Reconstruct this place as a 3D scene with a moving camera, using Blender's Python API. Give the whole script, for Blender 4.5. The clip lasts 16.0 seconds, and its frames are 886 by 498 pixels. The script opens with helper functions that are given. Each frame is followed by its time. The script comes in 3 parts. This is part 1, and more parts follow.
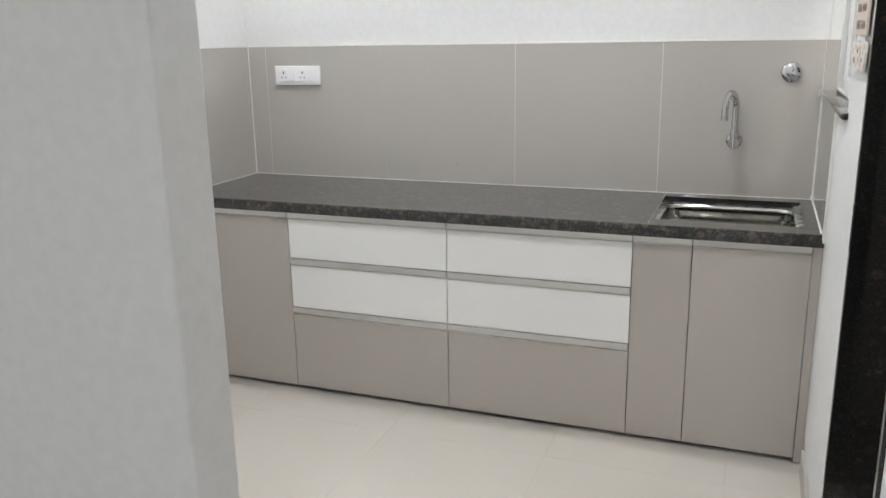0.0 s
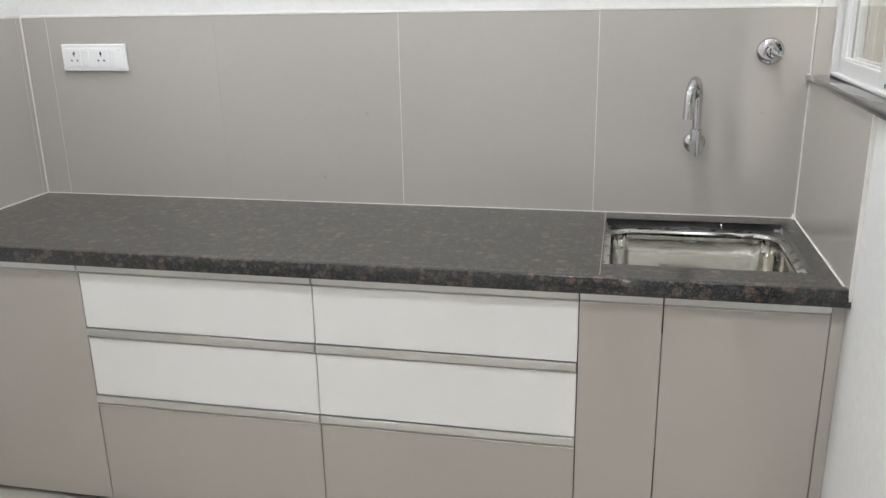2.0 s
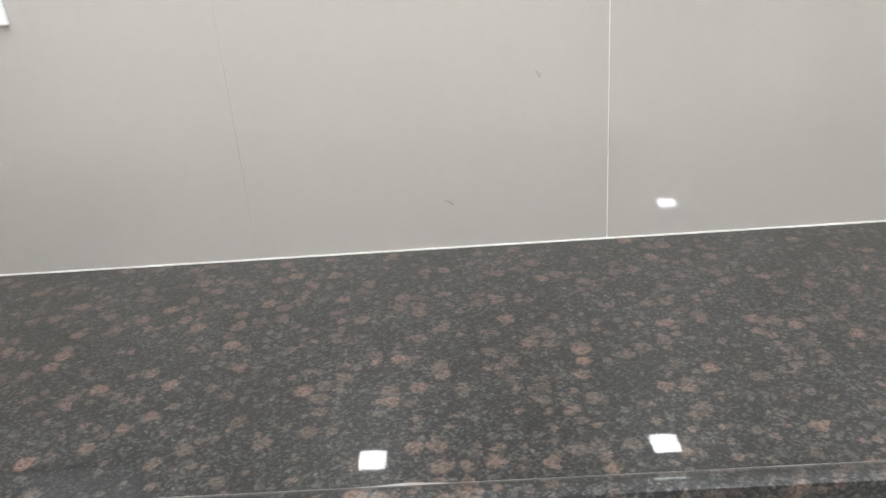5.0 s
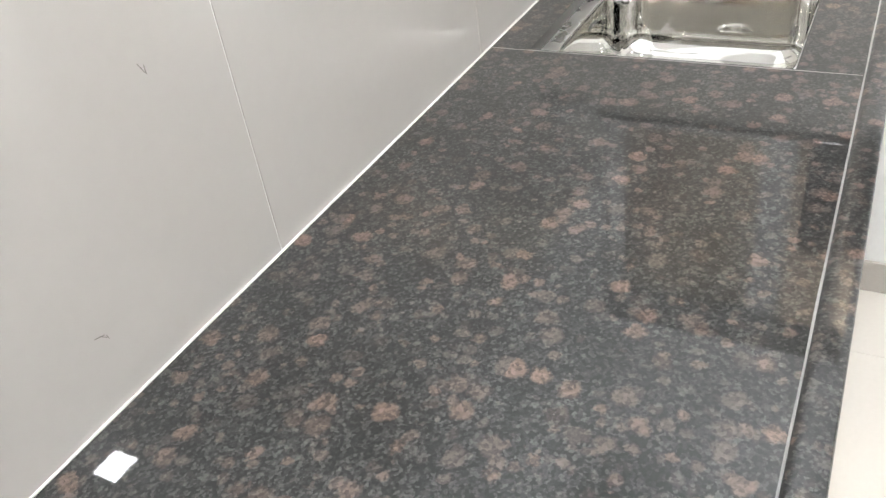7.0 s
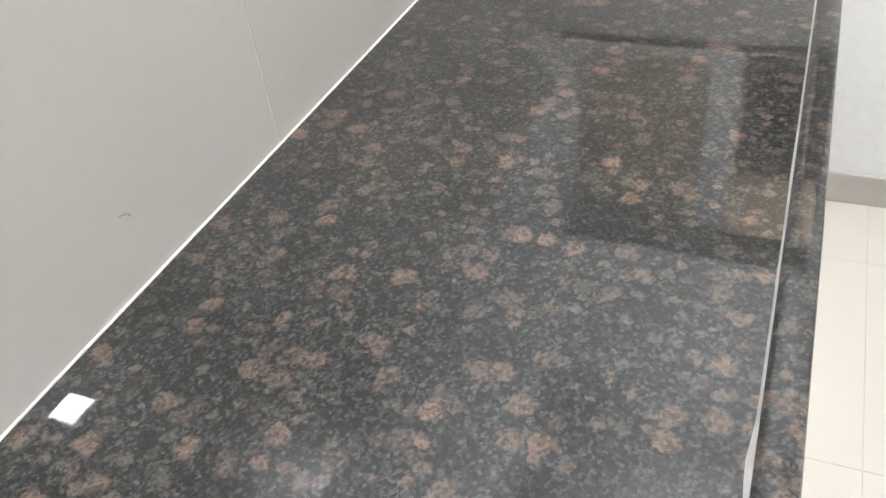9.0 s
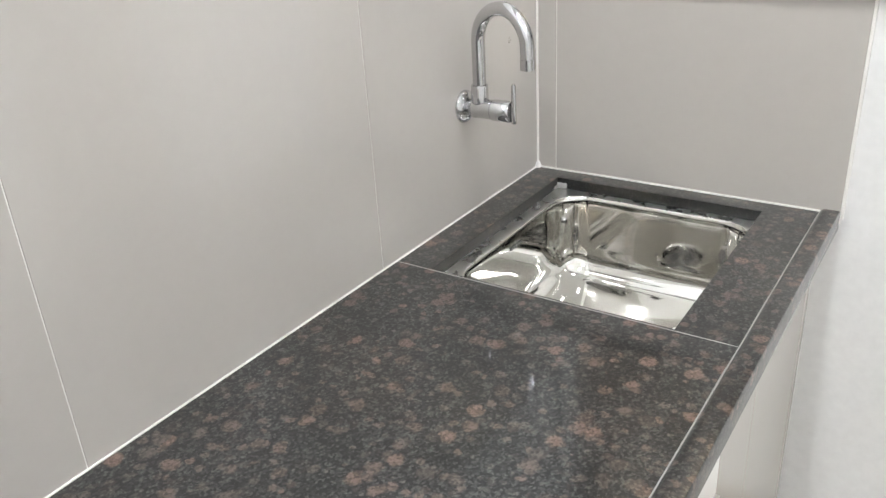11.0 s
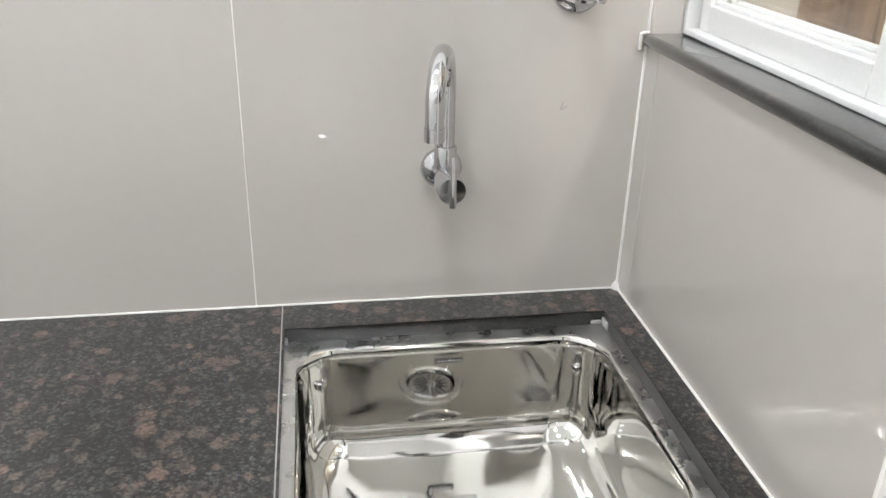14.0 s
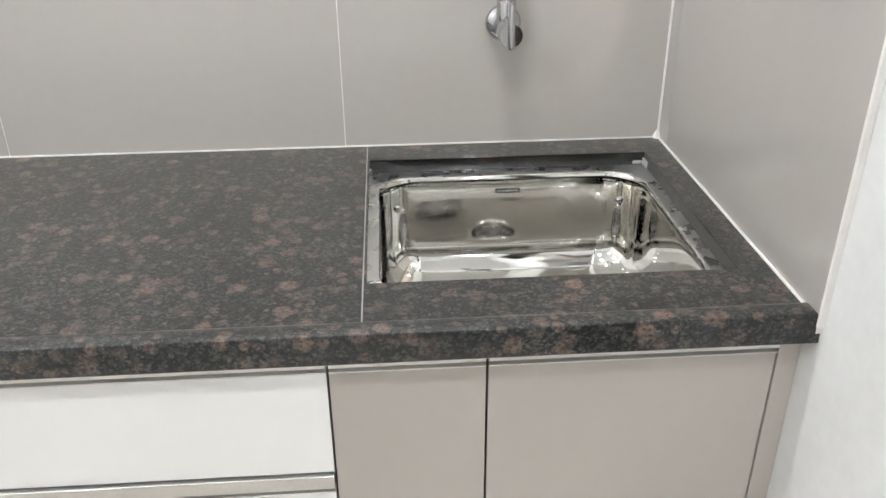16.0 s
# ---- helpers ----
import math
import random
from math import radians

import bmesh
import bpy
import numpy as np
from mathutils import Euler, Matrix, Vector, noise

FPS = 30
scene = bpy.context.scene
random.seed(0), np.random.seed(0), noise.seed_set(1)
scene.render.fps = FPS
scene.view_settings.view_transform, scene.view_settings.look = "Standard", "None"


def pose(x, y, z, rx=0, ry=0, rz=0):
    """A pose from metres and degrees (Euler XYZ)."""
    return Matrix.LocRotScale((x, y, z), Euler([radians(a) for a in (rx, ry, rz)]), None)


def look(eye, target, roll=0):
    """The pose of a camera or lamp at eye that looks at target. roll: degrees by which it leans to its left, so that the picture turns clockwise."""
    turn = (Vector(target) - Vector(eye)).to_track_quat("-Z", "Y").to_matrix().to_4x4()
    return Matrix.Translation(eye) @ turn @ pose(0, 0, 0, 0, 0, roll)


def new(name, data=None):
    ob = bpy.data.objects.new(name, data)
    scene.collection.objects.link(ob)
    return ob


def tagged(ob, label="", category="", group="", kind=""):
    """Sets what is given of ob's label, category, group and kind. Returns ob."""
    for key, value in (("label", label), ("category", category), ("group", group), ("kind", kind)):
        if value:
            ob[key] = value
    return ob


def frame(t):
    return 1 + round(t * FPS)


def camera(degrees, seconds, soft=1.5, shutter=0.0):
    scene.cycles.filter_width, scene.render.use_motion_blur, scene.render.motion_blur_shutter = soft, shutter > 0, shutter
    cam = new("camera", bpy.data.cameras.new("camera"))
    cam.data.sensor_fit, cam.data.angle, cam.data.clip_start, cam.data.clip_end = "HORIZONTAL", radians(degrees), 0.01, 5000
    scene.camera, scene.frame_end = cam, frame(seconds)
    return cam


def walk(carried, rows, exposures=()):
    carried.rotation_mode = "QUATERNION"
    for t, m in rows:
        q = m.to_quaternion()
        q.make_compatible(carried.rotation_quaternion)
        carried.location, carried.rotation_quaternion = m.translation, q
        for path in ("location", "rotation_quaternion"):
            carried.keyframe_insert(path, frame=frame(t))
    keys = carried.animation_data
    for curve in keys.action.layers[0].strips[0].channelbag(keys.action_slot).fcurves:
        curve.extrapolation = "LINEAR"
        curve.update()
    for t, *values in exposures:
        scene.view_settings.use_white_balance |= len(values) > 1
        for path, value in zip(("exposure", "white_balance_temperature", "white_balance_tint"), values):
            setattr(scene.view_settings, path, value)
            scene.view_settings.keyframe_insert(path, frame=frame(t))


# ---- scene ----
cam = camera(56.4, 16.0)
PATH = [
    (0, (2.257, -3.393, 1.43), (1.565, -1.585, 0.93), -1),
    (0.5, (2.175, -3.172, 1.455), (1.712, -1.306, 0.902), -1.4),
    (1, (2.075, -2.977, 1.447), (1.745, -1.086, 0.885), -1.3),
    (1.5, (2.026, -2.739, 1.457), (1.694, -0.856, 0.872), -1.4),
    (2, (1.964, -2.485, 1.45), (1.555, -0.619, 0.855), -1.1),
    (2.5, (1.831, -2.248, 1.417), (1.403, -0.391, 0.809), -0.7),
    (3, (1.679, -2.045, 1.427), (1.274, -0.199, 0.771), -1.4),
    (3.5, (1.555, -1.817, 1.415), (1.118, 0, 0.703), -2.5),
    (3.7, (1.473, -1.733, 1.455), (1.078, 0.08, 0.708), -1.8),
    (5.8, (0.84, -0.976, 1.36), (1.285, 0.727, 0.411), -7.3),
    (6, (0.782, -0.884, 1.392), (1.435, 0.723, 0.397), -6.6),
    (6.5, (0.739, -0.732, 1.389), (1.842, 0.548, 0.319), -7.2),
    (7, (0.675, -0.608, 1.368), (2.065, 0.242, 0.21), -8.5),
    (7.5, (0.607, -0.55, 1.303), (1.948, 0.102, -0.03), -8),
    (8, (0.576, -0.518, 1.295), (1.756, 0.062, -0.213), -4.7),
    (8.5, (0.554, -0.567, 1.266), (1.748, 0.112, -0.188), -9.8),
    (9, (0.566, -0.569, 1.342), (1.95, 0.115, 0.071), -7.1),
    (9.5, (0.565, -0.597, 1.37), (2.098, 0.123, 0.306), -7),
    (9.8, (0.575, -0.623, 1.376), (2.152, 0.128, 0.401), -6.9),
    (10.2, (0.627, -0.694, 1.41), (2.219, 0.135, 0.53), -6),
    (12.3, (1.468, -0.96, 1.461), (2.559, 0.429, 0.522), -0.6),
    (12.5, (1.541, -0.982, 1.448), (2.566, 0.465, 0.523), -0.2),
    (13, (1.729, -1.057, 1.442), (2.494, 0.572, 0.571), 1.2),
    (13.5, (1.898, -1.03, 1.449), (2.394, 0.71, 0.598), 1.7),
    (14, (1.99, -1.145, 1.425), (2.285, 0.644, 0.58), 1.4),
    (14.5, (2.059, -1.246, 1.371), (2.238, 0.539, 0.486), 0.5),
    (15, (2.062, -1.258, 1.373), (2.215, 0.504, 0.44), -0.2),
    (15.5, (2.048, -1.33, 1.358), (2.154, 0.446, 0.445), -0.7),
    (16, (1.973, -1.433, 1.331), (2.088, 0.337, 0.406), -0.5),
]
walk(cam, [(t, look(eye, target, roll)) for t, eye, target, roll in PATH],
     [(0, -0.14), (1, -0.07), (2, 0.0), (3.5, 0.16), (6, 0.78), (7, 0.82), (8, 0.68), (9, 0.68), (10.2, 0.55), (12.5, 0.5), (14.5, 0.5), (16, 0.42)])

# ---- world and exposure ----
world = bpy.data.worlds.new("night")
world.use_nodes = True
world.node_tree.nodes["Background"].inputs[0].default_value = (0.02, 0.025, 0.04, 1)
world.node_tree.nodes["Background"].inputs[1].default_value = 0.3
scene.world = world
LED = 279.0

# ---- materials ----
def material(name, base=(0.5, 0.5, 0.5), rough=0.5, metal=0.0, coat=0.0, coat_rough=0.03, spec=0.5):
    m = bpy.data.materials.new(name)
    m.use_nodes = True
    b = m.node_tree.nodes["Principled BSDF"]
    b.inputs["Base Color"].default_value = (*base, 1)
    b.inputs["Roughness"].default_value = rough
    b.inputs["Metallic"].default_value = metal
    b.inputs["Coat Weight"].default_value = coat
    b.inputs["Coat Roughness"].default_value = coat_rough
    b.inputs["Specular IOR Level"].default_value = spec
    return m


def tools(m):
    nt = m.node_tree
    return nt, nt.nodes, nt.links, nt.nodes["Principled BSDF"]


def coords(nt, scale=(1, 1, 1)):
    g = nt.nodes.new("ShaderNodeNewGeometry")
    mp = nt.nodes.new("ShaderNodeMapping")
    mp.inputs["Scale"].default_value = scale
    nt.links.new(g.outputs["Position"], mp.inputs["Vector"])
    return mp.outputs["Vector"]


def noise_tex(nt, vec, scale, detail=3.0, rough=0.5):
    n = nt.nodes.new("ShaderNodeTexNoise")
    n.inputs["Scale"].default_value = scale
    n.inputs["Detail"].default_value = detail
    n.inputs["Roughness"].default_value = rough
    nt.links.new(vec, n.inputs["Vector"])
    return n


def ramp(nt, fac, stops):
    r = nt.nodes.new("ShaderNodeValToRGB")
    while len(r.color_ramp.elements) < len(stops):
        r.color_ramp.elements.new(0.5)
    for e, (p, c) in zip(r.color_ramp.elements, stops):
        e.position, e.color = p, (*c, 1) if len(c) == 3 else c
    nt.links.new(fac, r.inputs["Fac"])
    return r.outputs["Color"]


def grey(v):
    return (v, v, v)


def mix(nt, fac, a, b, kind="MIX"):
    n = nt.nodes.new("ShaderNodeMix")
    n.data_type, n.blend_type = "RGBA", kind
    for sock, v in ((0, fac), (6, a), (7, b)):
        if isinstance(v, (float, int)):
            n.inputs[sock].default_value = v
        elif isinstance(v, tuple):
            n.inputs[sock].default_value = (*v, 1)
        else:
            nt.links.new(v, n.inputs[sock])
    return n.outputs[2]


def bump(nt, height, b, strength=0.1, dist=0.002):
    n = nt.nodes.new("ShaderNodeBump")
    n.inputs["Strength"].default_value = strength
    n.inputs["Distance"].default_value = dist
    nt.links.new(height, n.inputs["Height"])
    nt.links.new(n.outputs["Normal"], b.inputs["Normal"])


def varied(name, c1, c2, scale, rough=0.5, rough2=None, bump_scale=0, bump_strength=0.1, grain=0.94, **kw):
    """Two near tones in soft clouds over fine grain, with uneven roughness."""
    m = material(name, c1, rough, **kw)
    nt, nodes, links, b = tools(m)
    v = coords(nt)
    big = noise_tex(nt, v, scale, 4)
    fine = noise_tex(nt, v, scale * 30, 3)
    col = mix(nt, big.outputs["Fac"], c1, c2)
    f = ramp(nt, fine.outputs["Fac"], [(0.3, grey(grain)), (0.7, grey(1.0))])
    links.new(mix(nt, 1.0, col, f, "MULTIPLY"), b.inputs["Base Color"])
    if rough2 is not None:
        links.new(ramp(nt, big.outputs["Fac"], [(0.35, grey(rough)), (0.65, grey(rough2))]), b.inputs["Roughness"])
    if bump_scale:
        bump(nt, noise_tex(nt, v, bump_scale, 4).outputs["Fac"], b, bump_strength)
    return m


def granite(name, blobs=1.0, tone=1.0):
    """Dark polished granite: fine salt-and-pepper ground with rounded brown and grey crystals of feldspar."""
    m = material(name, grey(0.03), 0.32, coat=1.0, coat_rough=0.02, spec=0.26)
    nt, nodes, links, b = tools(m)
    b.inputs["Coat IOR"].default_value = 1.46
    v0 = coords(nt)

    def shifted(scale, amount):
        warp = noise_tex(nt, v0, scale, 3, 0.6)
        add = nodes.new("ShaderNodeVectorMath")
        add.operation = "MULTIPLY_ADD"
        add.inputs[1].default_value = grey(amount)
        links.new(warp.outputs["Color"], add.inputs[0])
        links.new(v0, add.inputs[2])
        return add.outputs[0]

    v = shifted(55, 0.016)
    fine = noise_tex(nt, v0, 330, 4, 0.75)
    flake = nodes.new("ShaderNodeTexVoronoi")
    flake.inputs["Scale"].default_value = 290
    links.new(shifted(300, 0.003), flake.inputs["Vector"])
    chip = nodes.new("ShaderNodeSeparateColor")
    links.new(flake.outputs["Color"], chip.inputs[0])
    blend = nodes.new("ShaderNodeMix")
    blend.inputs[0].default_value = 0.40
    links.new(fine.outputs["Fac"], blend.inputs[2])
    links.new(chip.outputs[0], blend.inputs[3])
    ground = ramp(nt, blend.outputs[0], [(0.32, (0.004, 0.0042, 0.0042)), (0.47, (0.0113, 0.0117, 0.0115)), (0.60, (0.0265, 0.0275, 0.0265)), (0.72, (0.070, 0.071, 0.068))])
    cloud = noise_tex(nt, v0, 11, 3, 0.55)
    ground = mix(nt, 1.0, ground, ramp(nt, cloud.outputs["Fac"], [(0.32, grey(0.65)), (0.68, grey(1.25))]), "MULTIPLY")
    ragged = noise_tex(nt, v0, 210, 4, 0.7)
    crystal = ramp(nt, blend.outputs[0], [(0.30, grey(0.42)), (0.47, grey(0.85)), (0.68, grey(1.3))])

    def crystals(scale, share, size, stops, col, strength):
        c = nodes.new("ShaderNodeTexVoronoi")
        c.inputs["Scale"].default_value = scale
        c.inputs["Randomness"].default_value = 0.9
        links.new(v, c.inputs["Vector"])
        sep = nodes.new("ShaderNodeSeparateColor")
        links.new(c.outputs["Color"], sep.inputs[0])
        # crystals gather in drifts
        g = nodes.new("ShaderNodeMath")
        g.operation = "MULTIPLY_ADD"
        g.inputs[1].default_value = 0.8
        g.inputs[2].default_value = -0.4
        links.new(cloud.outputs["Fac"], g.inputs[0])
        t = nodes.new("ShaderNodeMath")
        t.operation = "ADD"
        links.new(sep.outputs[0], t.inputs[0])
        links.new(g.outputs[0], t.inputs[1])
        pick = ramp(nt, t.outputs[0], [(max(0.0, 1 - share - 0.10), grey(0)), (min(1.0, 1 - share + 0.26), grey(strength))])
        d = nodes.new("ShaderNodeMath")
        d.operation = "MULTIPLY_ADD"
        d.inputs[1].default_value = 0.30
        links.new(ragged.outputs["Fac"], d.inputs[0])
        links.new(c.outputs["Distance"], d.inputs[2])
        near = ramp(nt, d.outputs[0], [(size + 0.05, grey(1)), (size + 0.20, grey(0))])
        mask = mix(nt, 1.0, pick, near, "MULTIPLY")
        return mix(nt, mask, col, mix(nt, 1.0, ramp(nt, sep.outputs[1], stops), crystal, "MULTIPLY"))

    col = crystals(105, 0.38 * blobs, 0.40, [(0, (0.055, 0.056, 0.054)), (0.6, (0.085, 0.083, 0.079)), (1, (0.125, 0.108, 0.099))], ground, 0.7)
    col = crystals(58, 0.52 * blobs, 0.42, [(0, (0.068, 0.066, 0.063)), (0.4, (0.105, 0.084, 0.075)), (1, (0.150, 0.101, 0.084))], col, 0.8)
    col = crystals(33, 0.46 * blobs, 0.42, [(0, (0.090, 0.073, 0.065)), (0.5, (0.132, 0.092, 0.076)), (1, (0.185, 0.120, 0.093))], col, 0.85)
    links.new(mix(nt, 1.0, col, grey(tone), "MULTIPLY"), b.inputs["Base Color"])
    dust = noise_tex(nt, v0, 7, 5, 0.65)
    links.new(ramp(nt, dust.outputs["Fac"], [(0.35, grey(0.008)), (0.75, grey(0.035))]), b.inputs["Coat Roughness"])
    return m


M_WALL = varied("white_emulsion", (0.705, 0.703, 0.692), (0.675, 0.673, 0.662), 1.7, 0.6, bump_scale=220, bump_strength=0.08)
M_CEIL = varied("ceiling_emulsion", (0.82, 0.82, 0.81), (0.79, 0.79, 0.78), 1.2, 0.7)
M_TILE = varied("taupe_tile", (0.425, 0.40, 0.365), (0.40, 0.378, 0.347), 1.6, 0.3, coat=1.0, coat_rough=0.012, grain=0.98)
M_TILE.node_tree.nodes["Principled BSDF"].inputs["Coat IOR"].default_value = 1.65
M_GROUT = varied("white_grout", (0.80, 0.79, 0.76), (0.62, 0.60, 0.56), 30, 0.7)
M_SEAL = varied("greyed_sealant", (0.40, 0.39, 0.37), (0.19, 0.185, 0.18), 45, 0.6)
M_FLOOR = varied("cream_floor_tile", (0.575, 0.537, 0.480), (0.552, 0.514, 0.458), 3.0, 0.35, coat=1.0, coat_rough=0.018, grain=0.97)
M_FGROUT = varied("floor_grout", (0.535, 0.498, 0.444), (0.49, 0.455, 0.403), 18, 0.45)
M_SKIRT = varied("skirting_tile", (0.42, 0.39, 0.35), (0.385, 0.36, 0.325), 6, 0.3, coat=0.7)
M_GRANITE = granite("tan_brown_granite", 1.0, 0.73)
M_BLACK = granite("black_granite", 0.10, 0.24)
M_TAN = varied("tan_gloss_laminate", (0.428, 0.392, 0.353), (0.412, 0.377, 0.34), 1.5, 0.35, coat=1.0, coat_rough=0.01, grain=0.99)
M_WHITE = varied("white_gloss_laminate", (0.82, 0.815, 0.795), (0.80, 0.795, 0.775), 1.5, 0.35, coat=1.0, coat_rough=0.01, grain=0.995)
M_ALU = varied("brushed_aluminium", (0.70, 0.69, 0.67), (0.62, 0.61, 0.59), 9, 0.30, 0.40, metal=1.0)
M_DARK = material("dark_carcass_board", (0.06, 0.055, 0.05), 0.7)
M_CHROME = varied("chrome", (0.63, 0.63, 0.64), (0.57, 0.57, 0.58), 20, 0.05, 0.09, metal=1.0)
M_STEEL = varied("polished_steel", (0.745, 0.735, 0.706), (0.695, 0.686, 0.657), 12, 0.045, 0.08, metal=1.0, bump_scale=5, bump_strength=0.03)
M_SATIN = varied("satin_steel", (0.78, 0.775, 0.76), (0.66, 0.655, 0.64), 30, 0.22, 0.38, metal=1.0)
M_PLASTIC = material("white_switch_plastic", (0.80, 0.80, 0.80), 0.25)
M_HOLE = material("black_hole", (0.01, 0.01, 0.01), 0.6)
M_UPVC = varied("white_window_paint", (0.64, 0.64, 0.63), (0.60, 0.60, 0.59), 8, 0.3)
M_GREY = material("grey_gasket", (0.12, 0.12, 0.12), 0.6)
M_BEIGE = varied("beige_utility_paint", (0.60, 0.53, 0.45), (0.56, 0.49, 0.415), 2.0, 0.7)
M_UFLOOR = varied("grey_utility_tile", (0.22, 0.21, 0.20), (0.18, 0.175, 0.17), 5, 0.5)
M_SIGN = varied("pale_plywood", (0.55, 0.47, 0.40), (0.48, 0.40, 0.33), 25, 0.6)
M_SIGN2 = varied("bleached_plywood", (0.66, 0.60, 0.55), (0.58, 0.52, 0.46), 25, 0.6)
M_INK = material("burnt_ink", (0.16, 0.12, 0.11), 0.8)
M_CORD = material("metal_ring", (0.45, 0.43, 0.42), 0.35, metal=1.0)

M_WOOD = material("brown_wood_veneer", (0.30, 0.18, 0.11), 0.45)
nt, nodes, links, b = tools(M_WOOD)
grain = noise_tex(nt, coords(nt, (40, 40, 2.0)), 1.0, 5, 0.6)
big = noise_tex(nt, coords(nt, (9, 9, 0.7)), 1.0, 3)
tone = ramp(nt, grain.outputs["Fac"], [(0.25, (0.18, 0.10, 0.06)), (0.55, (0.33, 0.205, 0.125)), (0.8, (0.42, 0.28, 0.18))])
links.new(mix(nt, 1.0, tone, ramp(nt, big.outputs["Fac"], [(0.35, grey(0.6)), (0.65, grey(1.1))]), "MULTIPLY"), b.inputs["Base Color"])

M_GLASS = material("window_glass", (0.95, 0.97, 0.96), 0.0)
M_GLASS.node_tree.nodes["Principled BSDF"].inputs["Transmission Weight"].default_value = 1.0
M_GLASS.node_tree.nodes["Principled BSDF"].inputs["IOR"].default_value = 1.45

M_LED = material("led_diffuser", (0.9, 0.9, 0.9), 0.4)
M_LED.node_tree.nodes["Principled BSDF"].inputs["Emission Color"].default_value = (0.945, 0.965, 1.0, 1)
M_LED.node_tree.nodes["Principled BSDF"].inputs["Emission Strength"].default_value = LED

M_LED_LIVING = M_LED.copy()
M_LED_LIVING.name = "bright_led_diffuser"
M_LED_LIVING.node_tree.nodes["Principled BSDF"].inputs["Emission Strength"].default_value = LED * 1.75

# glow of the lamp added to the utility balcony
M_BULB = material("lit_globe", (0.9, 0.88, 0.84), 0.4)
M_BULB.node_tree.nodes["Principled BSDF"].inputs["Emission Color"].default_value = (1.0, 0.93, 0.84, 1)
M_BULB.node_tree.nodes["Principled BSDF"].inputs["Emission Strength"].default_value = 270.0

# ---- building helpers ----
def add_box(bm, x0, x1, y0, y1, z0, z1, bev=0.0, seg=2):
    vs = [bm.verts.new(p) for p in ((x0, y0, z0), (x1, y0, z0), (x1, y1, z0), (x0, y1, z0), (x0, y0, z1), (x1, y0, z1), (x1, y1, z1), (x0, y1, z1))]
    fs = [bm.faces.new([vs[i] for i in f]) for f in ((3, 2, 1, 0), (4, 5, 6, 7), (0, 1, 5, 4), (1, 2, 6, 5), (2, 3, 7, 6), (3, 0, 4, 7))]
    if bev:
        es = list({e for f in fs for e in f.edges})
        bmesh.ops.bevel(bm, geom=es, offset=bev, segments=seg, affect="EDGES", profile=0.5)
    return bm


def boxes(*dims, bev=0.0, seg=2):
    bm = bmesh.new()
    for d in dims:
        add_box(bm, *d, bev=bev, seg=seg)
    return bm


def frame_of(axis, v):
    z = Vector(axis).normalized()
    x = z.orthogonal().normalized()
    return Matrix((x, z.cross(x), z)).transposed().to_4x4(), v


def add_lathe(bm, at, axis, profile, seg=32):
    """Turn (radius, height) pairs about an axis through at."""
    rot = Matrix.Translation(at) @ frame_of(axis, 0)[0]
    rings = []
    for r, h in profile:
        if r < 1e-6:
            rings.append([bm.verts.new(rot @ Vector((0, 0, h)))])
        else:
            rings.append([bm.verts.new(rot @ Vector((r * math.cos(6.2831853 * i / seg), r * math.sin(6.2831853 * i / seg), h))) for i in range(seg)])
    for a, c in zip(rings, rings[1:]):
        for i in range(seg):
            j = (i + 1) % seg
            if len(a) == 1 and len(c) > 1:
                bm.faces.new((a[0], c[j], c[i]))
            elif len(c) == 1 and len(a) > 1:
                bm.faces.new((a[i], a[j], c[0]))
            elif len(a) > 1:
                bm.faces.new((a[i], a[j], c[j], c[i]))
    bmesh.ops.recalc_face_normals(bm, faces=bm.faces)
    return bm


def add_tube(bm, pts, radii, seg=24):
    """A round tube along points, closed at both ends."""
    pts = [Vector(p) for p in pts]
    rings, up = [], None
    for i, p in enumerate(pts):
        d = (pts[min(i + 1, len(pts) - 1)] - pts[max(i - 1, 0)]).normalized()
        up = d.orthogonal().normalized() if up is None else (up - up.dot(d) * d).normalized()
        side = d.cross(up)
        r = radii[i] if isinstance(radii, (list, tuple)) else radii
        rings.append([bm.verts.new(p + r * (math.cos(6.2831853 * k / seg) * up + math.sin(6.2831853 * k / seg) * side)) for k in range(seg)])
    for a, c in zip(rings, rings[1:]):
        for k in range(seg):
            bm.faces.new((a[k], a[(k + 1) % seg], c[(k + 1) % seg], c[k]))
    bm.faces.new(rings[0][::-1])
    bm.faces.new(rings[-1])
    bmesh.ops.recalc_face_normals(bm, faces=bm.faces)
    return bm


def add_extrusion(bm, section, x0, x1):
    """Extrude a closed (y, z) section from x0 to x1."""
    a = [bm.verts.new((x0, y, z)) for y, z in section]
    c = [bm.verts.new((x1, y, z)) for y, z in section]
    n = len(section)
    for i in range(n):
        bm.faces.new((a[i], a[(i + 1) % n], c[(i + 1) % n], c[i]))
    bm.faces.new(a[::-1])
    bm.faces.new(c)
    bmesh.ops.recalc_face_normals(bm, faces=bm.faces)
    return bm


def mesh_of(name, bm, mat, smooth=False):
    me = bpy.data.meshes.new(name)
    bm.to_mesh(me)
    bm.free()
    me.materials.append(mat)
    if smooth:
        for p in me.polygons:
            p.use_smooth = True
        me.set_sharp_from_angle(angle=radians(35))
    return me


def part(name, bm, mat, parent=None, label="", smooth=False):
    ob = new(name, mesh_of(name, bm, mat, smooth))
    if parent is not None:
        ob.parent = parent
        ob.matrix_parent_inverse = parent.matrix_basis.inverted()
    return tagged(ob, label)


